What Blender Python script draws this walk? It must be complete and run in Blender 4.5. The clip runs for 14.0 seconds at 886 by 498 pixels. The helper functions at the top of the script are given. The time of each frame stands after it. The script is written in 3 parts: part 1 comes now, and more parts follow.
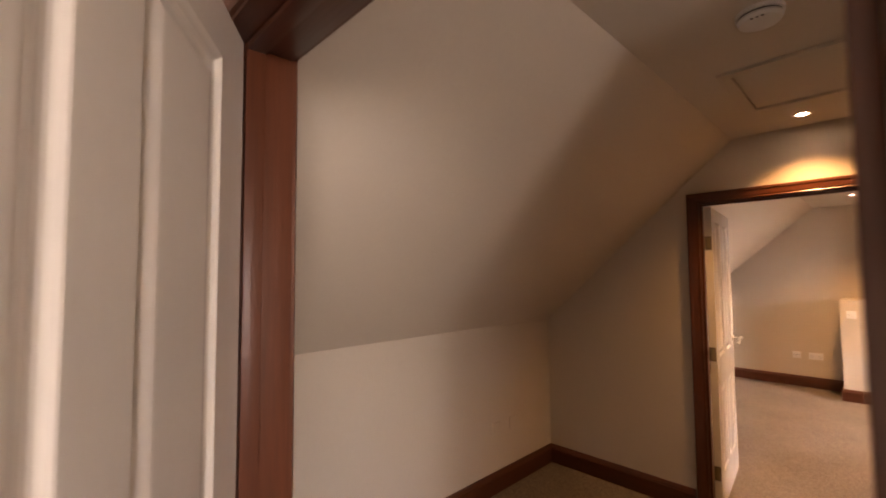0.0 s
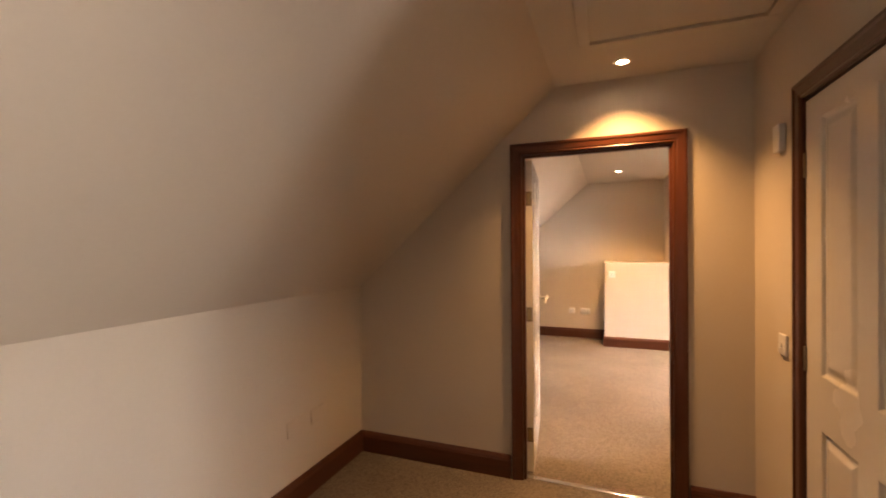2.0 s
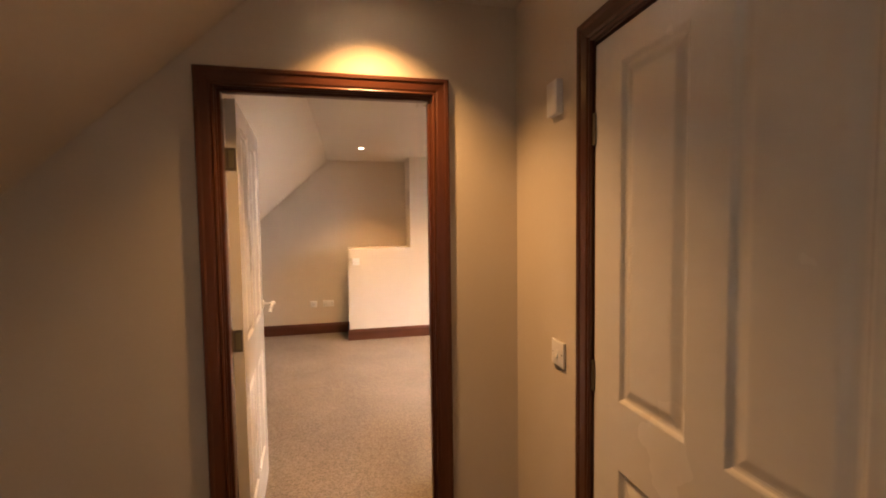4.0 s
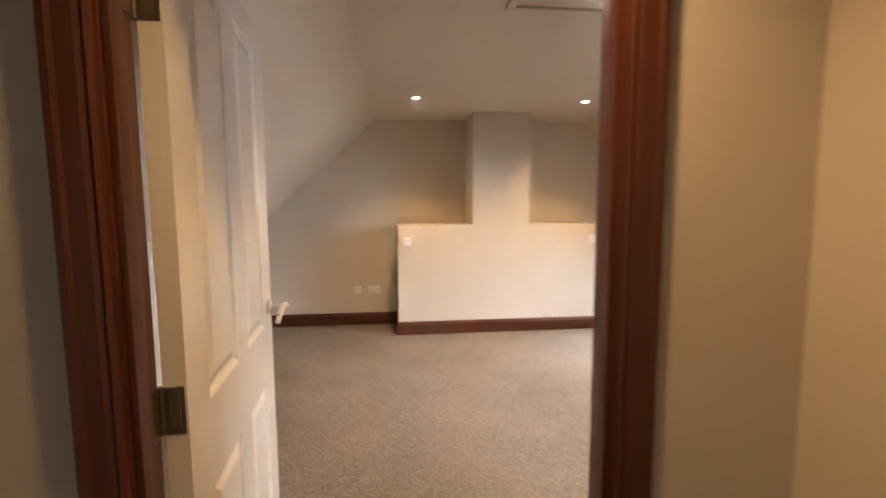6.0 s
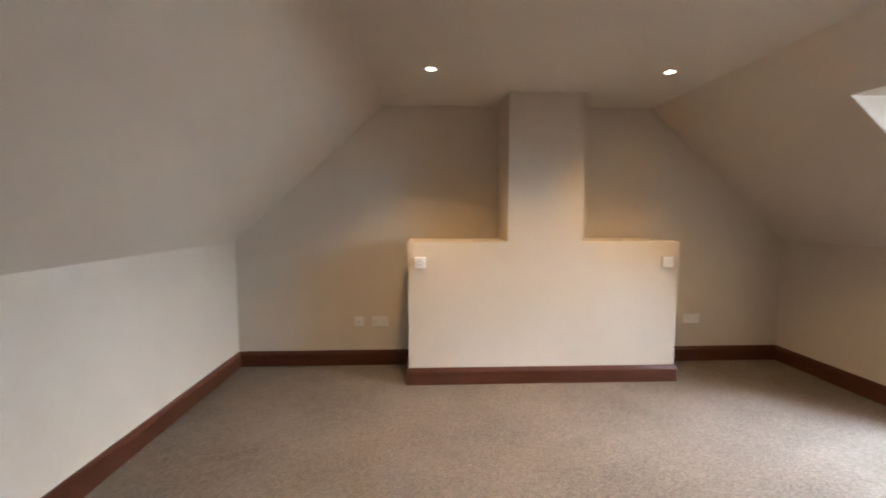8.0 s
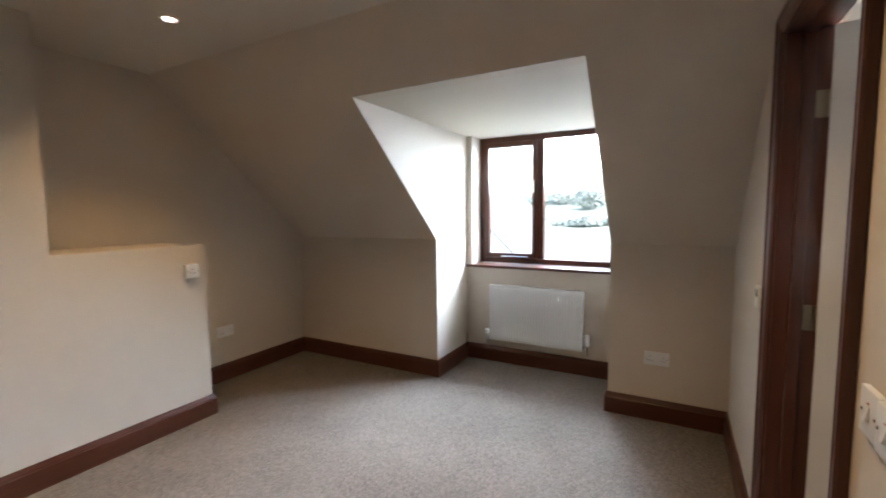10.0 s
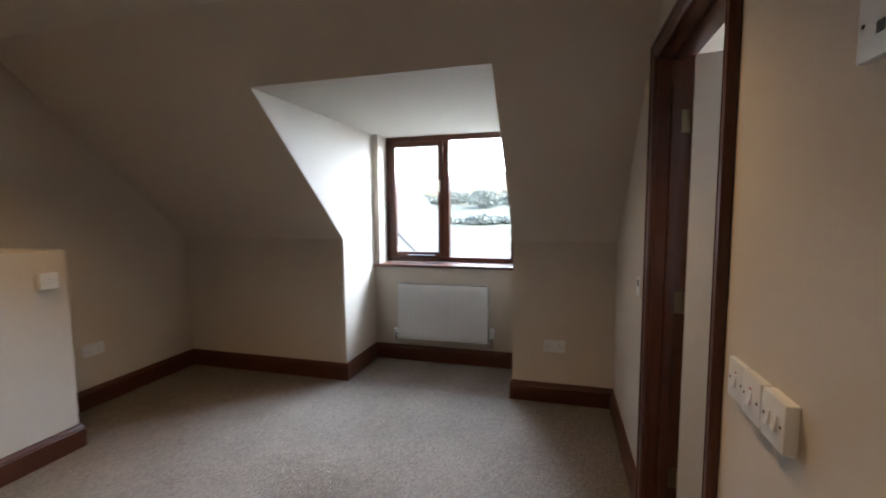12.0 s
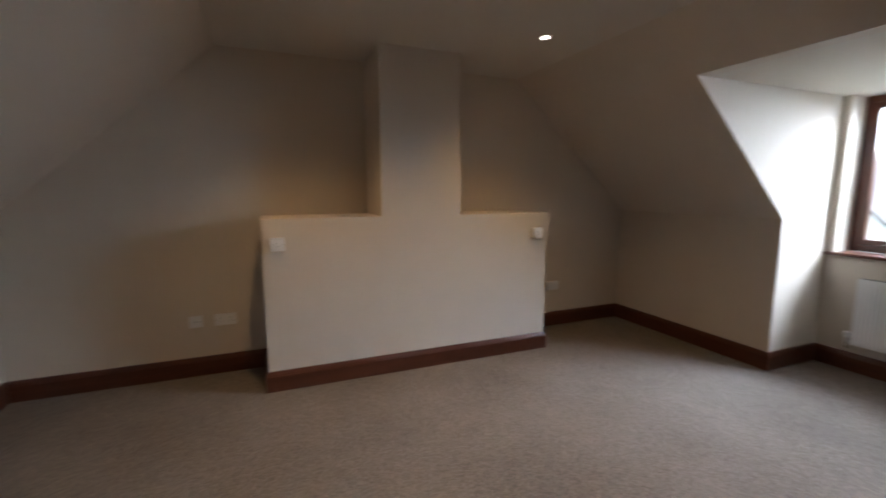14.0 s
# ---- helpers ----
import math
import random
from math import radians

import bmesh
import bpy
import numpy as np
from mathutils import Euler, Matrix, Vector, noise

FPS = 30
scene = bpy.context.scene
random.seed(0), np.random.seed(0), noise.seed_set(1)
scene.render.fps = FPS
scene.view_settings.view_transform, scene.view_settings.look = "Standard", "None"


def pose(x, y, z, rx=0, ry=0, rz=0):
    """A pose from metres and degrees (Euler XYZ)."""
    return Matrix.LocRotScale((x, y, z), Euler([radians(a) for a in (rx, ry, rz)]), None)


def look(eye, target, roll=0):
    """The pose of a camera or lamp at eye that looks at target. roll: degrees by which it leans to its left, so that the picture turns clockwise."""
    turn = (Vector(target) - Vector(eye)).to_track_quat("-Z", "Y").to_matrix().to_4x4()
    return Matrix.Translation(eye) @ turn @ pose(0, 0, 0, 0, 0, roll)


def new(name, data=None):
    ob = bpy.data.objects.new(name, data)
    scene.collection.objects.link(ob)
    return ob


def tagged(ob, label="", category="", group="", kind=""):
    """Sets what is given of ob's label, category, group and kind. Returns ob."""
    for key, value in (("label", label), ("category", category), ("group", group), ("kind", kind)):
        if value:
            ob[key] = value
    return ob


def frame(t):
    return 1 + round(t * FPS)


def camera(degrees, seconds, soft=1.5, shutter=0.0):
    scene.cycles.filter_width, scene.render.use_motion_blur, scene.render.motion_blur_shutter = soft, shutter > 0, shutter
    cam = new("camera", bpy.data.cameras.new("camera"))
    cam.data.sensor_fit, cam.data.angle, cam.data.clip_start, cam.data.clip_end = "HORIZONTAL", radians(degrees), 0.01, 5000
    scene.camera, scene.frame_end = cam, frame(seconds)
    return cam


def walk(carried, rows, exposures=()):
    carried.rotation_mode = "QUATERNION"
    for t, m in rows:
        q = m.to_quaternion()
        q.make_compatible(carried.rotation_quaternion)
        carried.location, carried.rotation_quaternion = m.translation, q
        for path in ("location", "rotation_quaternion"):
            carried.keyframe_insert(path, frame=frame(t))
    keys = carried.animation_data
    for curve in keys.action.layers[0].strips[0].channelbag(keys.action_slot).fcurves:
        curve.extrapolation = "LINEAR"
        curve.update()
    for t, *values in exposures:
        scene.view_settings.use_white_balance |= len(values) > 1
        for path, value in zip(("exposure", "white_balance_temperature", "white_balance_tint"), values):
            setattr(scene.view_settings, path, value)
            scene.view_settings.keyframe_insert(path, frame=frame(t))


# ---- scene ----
cam = camera(92.0, 14.0, 1.8, 0.4)
PATH = [
    (0, (0.826, -3.142, 1.547), (-0.606, -1.751, 1.657), -0.4),
    (0.5, (0.685, -3.106, 1.507), (-0.604, -1.578, 1.575), 0.1),
    (1, (0.605, -3.032, 1.467), (-0.511, -1.372, 1.489), -0.3),
    (1.5, (0.528, -2.835, 1.461), (-0.445, -1.088, 1.456), -0.5),
    (2, (0.486, -2.61, 1.438), (-0.234, -0.744, 1.423), -0.5),
    (2.5, (0.479, -2.397, 1.439), (0.006, -0.454, 1.404), -0.4),
    (3, (0.505, -2.162, 1.456), (0.489, -0.162, 1.413), -0.3),
    (5.5, (0.429, -1.032, 1.401), (0.966, 0.883, 1.195), -0.5),
    (6, (0.431, -0.704, 1.368), (0.643, 1.275, 1.176), -0.3),
    (6.5, (0.481, -0.41, 1.371), (0.505, 1.583, 1.204), -0.2),
    (7, (0.513, -0.074, 1.394), (0.484, 1.919, 1.234), -0.1),
    (7.5, (0.541, 0.162, 1.397), (0.5, 2.157, 1.254), -0.1),
    (8, (0.584, 0.397, 1.413), (0.661, 2.388, 1.247), -0.0),
    (8.5, (0.6, 0.636, 1.403), (1.215, 2.532, 1.243), 0.2),
    (9, (0.711, 0.814, 1.39), (1.841, 2.457, 1.231), -0.2),
    (11.5, (1.027, 1.159, 1.379), (2.985, 1.524, 1.202), -0.5),
    (12, (0.895, 1.102, 1.389), (2.815, 1.632, 1.206), -0.5),
    (12.5, (0.736, 1.006, 1.385), (2.537, 1.854, 1.192), -0.4),
    (13, (0.659, 0.922, 1.368), (2.251, 2.11, 1.133), -0.4),
    (13.5, (0.604, 0.849, 1.371), (1.843, 2.398, 1.11), -0.1),
    (14, (0.475, 0.828, 1.375), (1.23, 2.659, 1.1), -0.0),
]
EXPOSURES = [(0.0, 7.1, 8500, 38), (1.0, 7.6, 8100, 30), (2.0, 7.6, 8100, 30), (3.0, 7.5, 8200, 31), (5.5, 7.1, 6700, 19),
             (7.0, 7.05, 5850, 13), (8.0, 6.7, 5850, 13), (9.2, 6.5, 5600, 11), (11.3, 5.45, 5550, 12), (14.0, 5.45, 5650, 14)]
walk(cam, [(t, look(eye, target, roll)) for t, eye, target, roll in PATH], EXPOSURES)

# light and colour settings
SKY = 0.026
HALL_W, BED_W, WARM = 0.66, 1.0, (1.0, 0.60, 0.24)
WALL, CEILING, STAIN = (0.57, 0.506, 0.424), (0.58, 0.535, 0.463), (0.078, 0.023, 0.0105)
CARPET_DARK, CARPET_LIGHT = (0.13, 0.11, 0.091, 1), (0.265, 0.228, 0.194, 1)

# ---- world, sun, lamps ----
world = bpy.data.worlds.new("world")
scene.world = world
world.use_nodes = True
wn, wl = world.node_tree.nodes, world.node_tree.links
sky = wn.new("ShaderNodeTexSky")
sky.sky_type, sky.sun_disc = "NISHITA", False
sky.sun_elevation, sky.sun_rotation = radians(42), radians(214)
sky.air_density, sky.dust_density = 1.6, 5.0
pale = wn.new("ShaderNodeHueSaturation")
pale.inputs["Saturation"].default_value = 0.9
wl.new(sky.outputs[0], pale.inputs["Color"])
wl.new(pale.outputs[0], wn["Background"].inputs[0])
wn["Background"].inputs[1].default_value = SKY

sun = new("sun", bpy.data.lights.new("sun", "SUN"))
sun.data.energy, sun.data.angle, sun.data.color = 0.1, radians(14), (1.0, 0.96, 0.9)
sun.matrix_world = look((-11.2, -16.6, 18), (0, 0, 0))


# added lamps standing in for sky light at the openings: centre, width, height, watts, direction
# the first hangs over a metre outside the dormer, high and to the south
SKY_FILL = [((5.9, 1.65, 2.38), 1.8, 1.15, 6.2, (-0.88, 0.16, -0.38)), ((2.95, -4.75, 1.9), 2.2, 1.2, 1.25, (-0.9, 0, -0.35)),
            ((3.3, -2.35, 1.6), 0.3, 1.2, 0.13, (-1, 0, -0.25)), ((2.93, 0.1, 2.32), 0.62, 0.26, 0.42, (-0.67, 0, -0.74))]
for centre, wide, high, watts, way in SKY_FILL:
    lamp = new("sky_fill_lamp", bpy.data.lights.new("sky_fill_lamp", "AREA"))
    lamp.data.shape, lamp.data.size, lamp.data.size_y = "RECTANGLE", wide, high
    lamp.data.energy, lamp.data.color = watts, (0.88, 0.96, 1.0)
    lamp.matrix_world = look(centre, Vector(centre) + Vector(way))


# ---- materials ----
def shader(name, colour, rough=0.6, metal=0.0, spread=0.06, scale=6.0, grain=120.0, bump=0.0, bump_scale=200.0, stretch=(1, 1, 1), coat=0.0, spec=0.5):
    """A surface with large soft variation, fine grain and a light relief."""
    m = bpy.data.materials.new(name)
    m.use_nodes = True
    n, l = m.node_tree.nodes, m.node_tree.links
    b = n["Principled BSDF"]
    tc = n.new("ShaderNodeTexCoord")
    mp = n.new("ShaderNodeMapping")
    mp.inputs["Scale"].default_value = stretch
    geo = n.new("ShaderNodeNewGeometry")
    l.new(geo.outputs["Position"], mp.inputs[0])
    big = n.new("ShaderNodeTexNoise")
    big.inputs["Scale"].default_value, big.inputs["Detail"].default_value = scale, 4
    fine = n.new("ShaderNodeTexNoise")
    fine.inputs["Scale"].default_value, fine.inputs["Detail"].default_value = grain, 3
    l.new(mp.outputs[0], big.inputs["Vector"])
    l.new(mp.outputs[0], fine.inputs["Vector"])
    mix = n.new("ShaderNodeMix")
    mix.data_type, mix.inputs["Factor"].default_value = "FLOAT", 0.4
    l.new(big.outputs["Fac"], mix.inputs["A"])
    l.new(fine.outputs["Fac"], mix.inputs["B"])
    ramp = n.new("ShaderNodeValToRGB")
    ramp.color_ramp.elements[0].position, ramp.color_ramp.elements[1].position = 0.3, 0.7
    ramp.color_ramp.elements[0].color = (*[c * (1 - spread) for c in colour], 1)
    ramp.color_ramp.elements[1].color = (*[min(1, c * (1 + spread)) for c in colour], 1)
    l.new(mix.outputs["Result"], ramp.inputs[0])
    l.new(ramp.outputs[0], b.inputs["Base Color"])
    rr = n.new("ShaderNodeMapRange")
    rr.inputs["To Min"].default_value, rr.inputs["To Max"].default_value = max(0.02, rough - 0.08), min(1, rough + 0.08)
    l.new(big.outputs["Fac"], rr.inputs[0])
    l.new(rr.outputs[0], b.inputs["Roughness"])
    b.inputs["Metallic"].default_value = metal
    b.inputs["Coat Weight"].default_value = coat
    b.inputs["Coat Roughness"].default_value = 0.15
    b.inputs["Specular IOR Level"].default_value = spec
    if bump:
        bn = n.new("ShaderNodeTexNoise")
        bn.inputs["Scale"].default_value, bn.inputs["Detail"].default_value = bump_scale, 4
        l.new(mp.outputs[0], bn.inputs["Vector"])
        bp = n.new("ShaderNodeBump")
        bp.inputs["Strength"].default_value, bp.inputs["Distance"].default_value = bump, 0.003
        l.new(bn.outputs["Fac"], bp.inputs["Height"])
        l.new(bp.outputs[0], b.inputs["Normal"])
    return m


def wood(name, colour, along):
    """Stained, varnished timber with its grain along one axis."""
    stretch = [1, 1, 1]
    stretch[along] = 0.05
    return shader(name, colour, rough=0.33, spread=0.24, scale=26, grain=170, bump=0.12, bump_scale=120, stretch=stretch, coat=0.12, spec=0.4)


def carpet_material():
    """Looped pile in short rows, flecked beige and brown."""
    m = bpy.data.materials.new("carpet")
    m.use_nodes = True
    n, l = m.node_tree.nodes, m.node_tree.links
    b = n["Principled BSDF"]
    geo = n.new("ShaderNodeNewGeometry")
    mp = n.new("ShaderNodeMapping")
    mp.inputs["Scale"].default_value = (1.0, 1.35, 1)
    mp.inputs["Rotation"].default_value = (0, 0, radians(2))
    l.new(geo.outputs["Position"], mp.inputs[0])
    loops = n.new("ShaderNodeTexVoronoi")
    loops.inputs["Scale"].default_value, loops.inputs["Randomness"].default_value = 125, 0.5
    l.new(mp.outputs[0], loops.inputs["Vector"])
    fleck = n.new("ShaderNodeTexNoise")
    fleck.inputs["Scale"].default_value, fleck.inputs["Detail"].default_value = 150, 4
    l.new(geo.outputs["Position"], fleck.inputs["Vector"])
    wear = n.new("ShaderNodeTexNoise")
    wear.inputs["Scale"].default_value, wear.inputs["Detail"].default_value = 1.6, 5
    l.new(geo.outputs["Position"], wear.inputs["Vector"])
    ramp = n.new("ShaderNodeValToRGB")
    ramp.color_ramp.elements[0].position, ramp.color_ramp.elements[1].position = 0.32, 0.68
    ramp.color_ramp.elements[0].color, ramp.color_ramp.elements[1].color = CARPET_DARK, CARPET_LIGHT
    sep = n.new("ShaderNodeSeparateColor")
    l.new(loops.outputs["Color"], sep.inputs[0])
    m1 = n.new("ShaderNodeMix")
    m1.data_type, m1.inputs["Factor"].default_value = "FLOAT", 0.5
    l.new(sep.outputs[0], m1.inputs["A"])
    l.new(fleck.outputs["Fac"], m1.inputs["B"])
    m2 = n.new("ShaderNodeMix")
    m2.data_type, m2.inputs["Factor"].default_value = "FLOAT", 0.35
    l.new(m1.outputs["Result"], m2.inputs["A"])
    l.new(wear.outputs["Fac"], m2.inputs["B"])
    l.new(m2.outputs["Result"], ramp.inputs[0])
    l.new(ramp.outputs[0], b.inputs["Base Color"])
    b.inputs["Roughness"].default_value = 0.95
    b.inputs["Specular IOR Level"].default_value = 0.1
    bp = n.new("ShaderNodeBump")
    bp.invert = True
    bp.inputs["Strength"].default_value, bp.inputs["Distance"].default_value = 0.9, 0.006
    l.new(loops.outputs["Distance"], bp.inputs["Height"])
    l.new(bp.outputs[0], b.inputs["Normal"])
    return m


def glow(name, colour, strength):
    m = bpy.data.materials.new(name)
    m.use_nodes = True
    b = m.node_tree.nodes["Principled BSDF"]
    b.inputs["Emission Color"].default_value = (*colour, 1)
    b.inputs["Emission Strength"].default_value = strength
    return m


def glass_material():
    m = bpy.data.materials.new("window_glass")
    m.use_nodes = True
    b = m.node_tree.nodes["Principled BSDF"]
    b.inputs["Transmission Weight"].default_value = 1
    b.inputs["Roughness"].default_value = 0.0
    b.inputs["IOR"].default_value = 1.02
    b.inputs["Base Color"].default_value = (0.97, 0.99, 0.98, 1)
    return m


PAINT = shader("cream_emulsion", WALL, rough=0.75, spread=0.025, scale=1.4, grain=60, bump=0.10, bump_scale=160, spec=0.25)
CEIL = shader("ceiling_emulsion", CEILING, rough=0.8, spread=0.02, scale=1.2, grain=60, bump=0.10, bump_scale=160, spec=0.2)
WOODX, WOODY, WOODZ = (wood("mahogany_stain_" + "xyz"[i], STAIN, i) for i in range(3))
PINE = wood("varnished_pine", (0.34, 0.19, 0.085), 1)
GLOSS = shader("white_gloss_paint", (0.68, 0.645, 0.59), rough=0.24, spread=0.02, scale=3, grain=40, bump=0.05, bump_scale=60, coat=0.15)
PLASTIC = shader("white_plastic", (0.70, 0.70, 0.70), rough=0.35, spread=0.015)
DARK = shader("dark_plastic", (0.02, 0.02, 0.02), rough=0.5)
RED = shader("red_neon", (0.4, 0.03, 0.03), rough=0.4)
STEEL = shader("satin_nickel", (0.62, 0.56, 0.47), rough=0.28, metal=1.0, spread=0.05)
CHROME = shader("chrome", (0.75, 0.75, 0.75), rough=0.15, metal=1.0, spread=0.03)
BRASS = shader("dull_brass_plate", (0.35, 0.27, 0.15), rough=0.4, metal=1.0, spread=0.1)
HINGE = shader("dull_steel", (0.26, 0.20, 0.13), rough=0.4, metal=1.0, spread=0.1)
ENAMEL = shader("radiator_enamel", (0.70, 0.70, 0.69), rough=0.32, spread=0.02, coat=0.1)
BULB = glow("lamp_face", (1.0, 0.86, 0.62), 0.4)
GLASS = glass_material()
CARPET = carpet_material()
# meadow and leaf colours are paled to stand in for distance haze
GRASS = shader("meadow", (0.12, 0.132, 0.10), rough=0.95, spread=0.25, scale=0.08, grain=0.8)
LEAF = shader("hazed_foliage", (0.15, 0.175, 0.165), rough=0.9, spread=0.3, scale=1.2, grain=9)
BARK = shader("bark", (0.10, 0.07, 0.05), rough=0.95, spread=0.3)
SLATE = shader("slate_roof", (0.11, 0.112, 0.115), rough=0.7, spread=0.25, scale=3, grain=12)
RENDER = shader("white_render", (0.75, 0.74, 0.70), rough=0.9, spread=0.08)


# ---- mesh tools ----
def mesh_of(name, bm, material, smooth=False):
    bmesh.ops.remove_doubles(bm, verts=bm.verts, dist=1e-6)
    bmesh.ops.recalc_face_normals(bm, faces=bm.faces)
    me = bpy.data.meshes.new(name)
    bm.to_mesh(me)
    bm.free()
    me.materials.append(material)
    if smooth:
        for p in me.polygons:
            p.use_smooth = True
        me.set_sharp_from_angle(angle=radians(40))
    return me


def part(name, bm, material, parent, label="", smooth=True):
    ob = new(name, mesh_of(name, bm, material, smooth))
    ob.parent = parent
    return tagged(ob, label) if label else ob


def thing(name, m, label, category, group="", kind=""):
    ob = new(name)
    ob.empty_display_size = 0.05
    ob.matrix_world = m
    return tagged(ob, label, category, group, kind)


def solid(name, bm, material, label="", category="", kind="structure", smooth=False):
    return tagged(new(name, mesh_of(name, bm, material, smooth)), label, category, "", kind)


def box(bm, x0, y0, z0, x1, y1, z1, bevel=0.0):
    v = [bm.verts.new((x, y, z)) for x in (x0, x1) for y in (y0, y1) for z in (z0, z1)]
    fs = [bm.faces.new([v[i] for i in f]) for f in ((0, 1, 3, 2), (4, 6, 7, 5), (0, 4, 5, 1), (2, 3, 7, 6), (0, 2, 6, 4), (1, 5, 7, 3))]
    if bevel:
        es = list({e for f in fs for e in f.edges})
        bmesh.ops.bevel(bm, geom=es, offset=bevel, segments=2, affect="EDGES", profile=0.6)
    return bm


def cube(x0, y0, z0, x1, y1, z1, bevel=0.0):
    return box(bmesh.new(), x0, y0, z0, x1, y1, z1, bevel)


def prism(outline, a, b, axis):
    """An outline pushed along an axis from a to b: axis y takes (x, z), x takes (y, z), z takes (x, y)."""
    bm = bmesh.new()
    def put(p, d):
        return {"y": (p[0], d, p[1]), "x": (d, p[0], p[1]), "z": (p[0], p[1], d)}[axis]
    lo = [bm.verts.new(put(p, a)) for p in outline]
    hi = [bm.verts.new(put(p, b)) for p in outline]
    bm.faces.new(lo)
    bm.faces.new(hi)
    for i in range(len(outline)):
        j = (i + 1) % len(outline)
        bm.faces.new((lo[i], lo[j], hi[j], hi[i]))
    return bm


def tube(points, radii, sides=12, bm=None, flat=1.0):
    """A round bar along points, closed at both ends."""
    bm = bm or bmesh.new()
    pts = [Vector(p) for p in points]
    rings = []
    for i, p in enumerate(pts):
        d = (pts[min(i + 1, len(pts) - 1)] - pts[max(i - 1, 0)]).normalized()
        up = Vector((0, 0, 1)) if abs(d.z) < 0.9 else Vector((0, 1, 0))
        s = d.cross(up).normalized()
        u = s.cross(d)
        rings.append([bm.verts.new(p + (s * math.cos(a) * flat + u * math.sin(a)) * radii[i]) for a in (2 * math.pi * k / sides for k in range(sides))])
    for r0, r1 in zip(rings, rings[1:]):
        for k in range(sides):
            bm.faces.new((r0[k], r0[(k + 1) % sides], r1[(k + 1) % sides], r1[k]))
    bm.faces.new(rings[0])
    bm.faces.new(rings[-1])
    return bm


def sweep(path, profile, place):
    """One mitred piece for each leg of a path: profile points are (out to the path's left, depth)."""
    ps = [Vector(p) for p in path]
    ns = []
    for a, b in zip(ps, ps[1:]):
        d = (b - a).normalized()
        ns.append(Vector((-d.y, d.x)))
    mit = []
    for i in range(len(ps)):
        if i in (0, len(ps) - 1):
            mit.append(ns[0] if i == 0 else ns[-1])
        else:
            mit.append((ns[i - 1] + ns[i]) / (1 + ns[i - 1].dot(ns[i])))
    pieces = []
    for i in range(len(ps) - 1):
        bm = bmesh.new()
        ends = [[bm.verts.new(place(*(ps[k] + mit[k] * o), d)) for o, d in profile] for k in (i, i + 1)]
        for j in range(len(profile)):
            q = (j + 1) % len(profile)
            bm.faces.new((ends[0][j], ends[0][q], ends[1][q], ends[1][j]))
        bm.faces.new(ends[0])
        bm.faces.new(ends[1])
        pieces.append((bm, ps[i + 1] - ps[i]))
    return pieces


# ---- plan ----
XW, XE, KNEE = -1.15, 3.972, 1.16
CX0, CX1, CZ = 0.197, 2.65, 2.37
YN, YS = 4.335, -6.9
HALL = 1.185
DOOR_H = 1.98

solid("floor", cube(XW - 0.12, YS - 0.1, -0.12, 4.9, YN + 0.12, 0.0), CARPET, "beige flecked looped pile fitted carpet", "carpet")
solid("ceiling", cube(CX0, YS, CZ, CX1, YN, CZ + 0.12), CEIL, "flat cream painted ceiling", "ceiling")
solid("wall_west", cube(XW - 0.12, YS, 0, XW, YN, KNEE), PAINT, "low cream painted knee wall", "wall")
solid("ceiling_slope_west", prism([(XW, KNEE), (CX0, CZ), (CX0, CZ + 0.13), (XW - 0.12, KNEE + 0.13), (XW - 0.12, KNEE)], YS, YN, "y"), PAINT,
      "sloping cream painted attic ceiling", "ceiling")
solid("wall_north", cube(XW - 0.12, YN, 0, XE + 0.12, YN + 0.12, CZ + 0.12), PAINT, "cream painted gable wall", "wall")
solid("wall_far_south", cube(XW - 0.12, YS - 0.1, 0, XE + 0.12, YS, CZ + 0.12), PAINT, "cream painted gable wall", "wall")


def gable(x0, x1, holes):
    """The outline of a cross wall under the slopes, with door openings from the floor."""
    def top(x):
        if x < CX0:
            return KNEE + (x - XW) * (CZ - KNEE) / (CX0 - XW)
        return CZ if x < CX1 else CZ - (x - CX1) * (CZ - KNEE) / (XE - CX1)
    out = [(x0, 0)]
    for a, b in holes:
        out += [(a, 0), (a, DOOR_H + 0.03), (b, DOOR_H + 0.03), (b, 0)]
    out.append((x1, 0))
    return out + [(x, top(x)) for x in sorted({x1, x0, *[c for c in (CX0, CX1) if x0 < c < x1]}, reverse=True)]


D1X, D1W, D1T = 0.0, 0.812, 0.085
D3X, D3W = 0.004, 0.827
solid("wall_landing_north", prism(gable(XW, 1.41, [(D1X - 0.03, D1X + D1W + 0.03)]), 0, D1T, "y"), PAINT, "cream painted wall round the bedroom door", "wall")
solid("wall_landing_south", prism(gable(XW, XE, [(D3X - 0.03, D3X + D3W + 0.03)]), -2.905, -2.765, "y"), PAINT, "cream painted wall with a doorway", "wall")
E0, E1 = 2.06, 2.82
solid("wall_bedroom_south", prism(gable(1.29, XE, [(E0 - 0.03, E1 + 0.03)]), 0.61, 0.735, "y"), PAINT, "cream painted wall with light switches", "wall")
solid("wall_bedroom_return", cube(1.29, D1T, 0, 1.41, 0.61, CZ), PAINT, "short cream painted return wall beside the bedroom door", "wall")
H0, H1 = -1.425, -0.606
STAIR_Y = -1.83
solid("wall_landing_east", prism([(STAIR_Y, 0), (H0 - 0.03, 0), (H0 - 0.03, DOOR_H + 0.03), (H1 + 0.03, DOOR_H + 0.03), (H1 + 0.03, 0), (0.0, 0), (0.0, CZ), (STAIR_Y, CZ)],
      HALL, 1.25, "x"), PAINT, "cream painted landing wall with a white door", "wall")

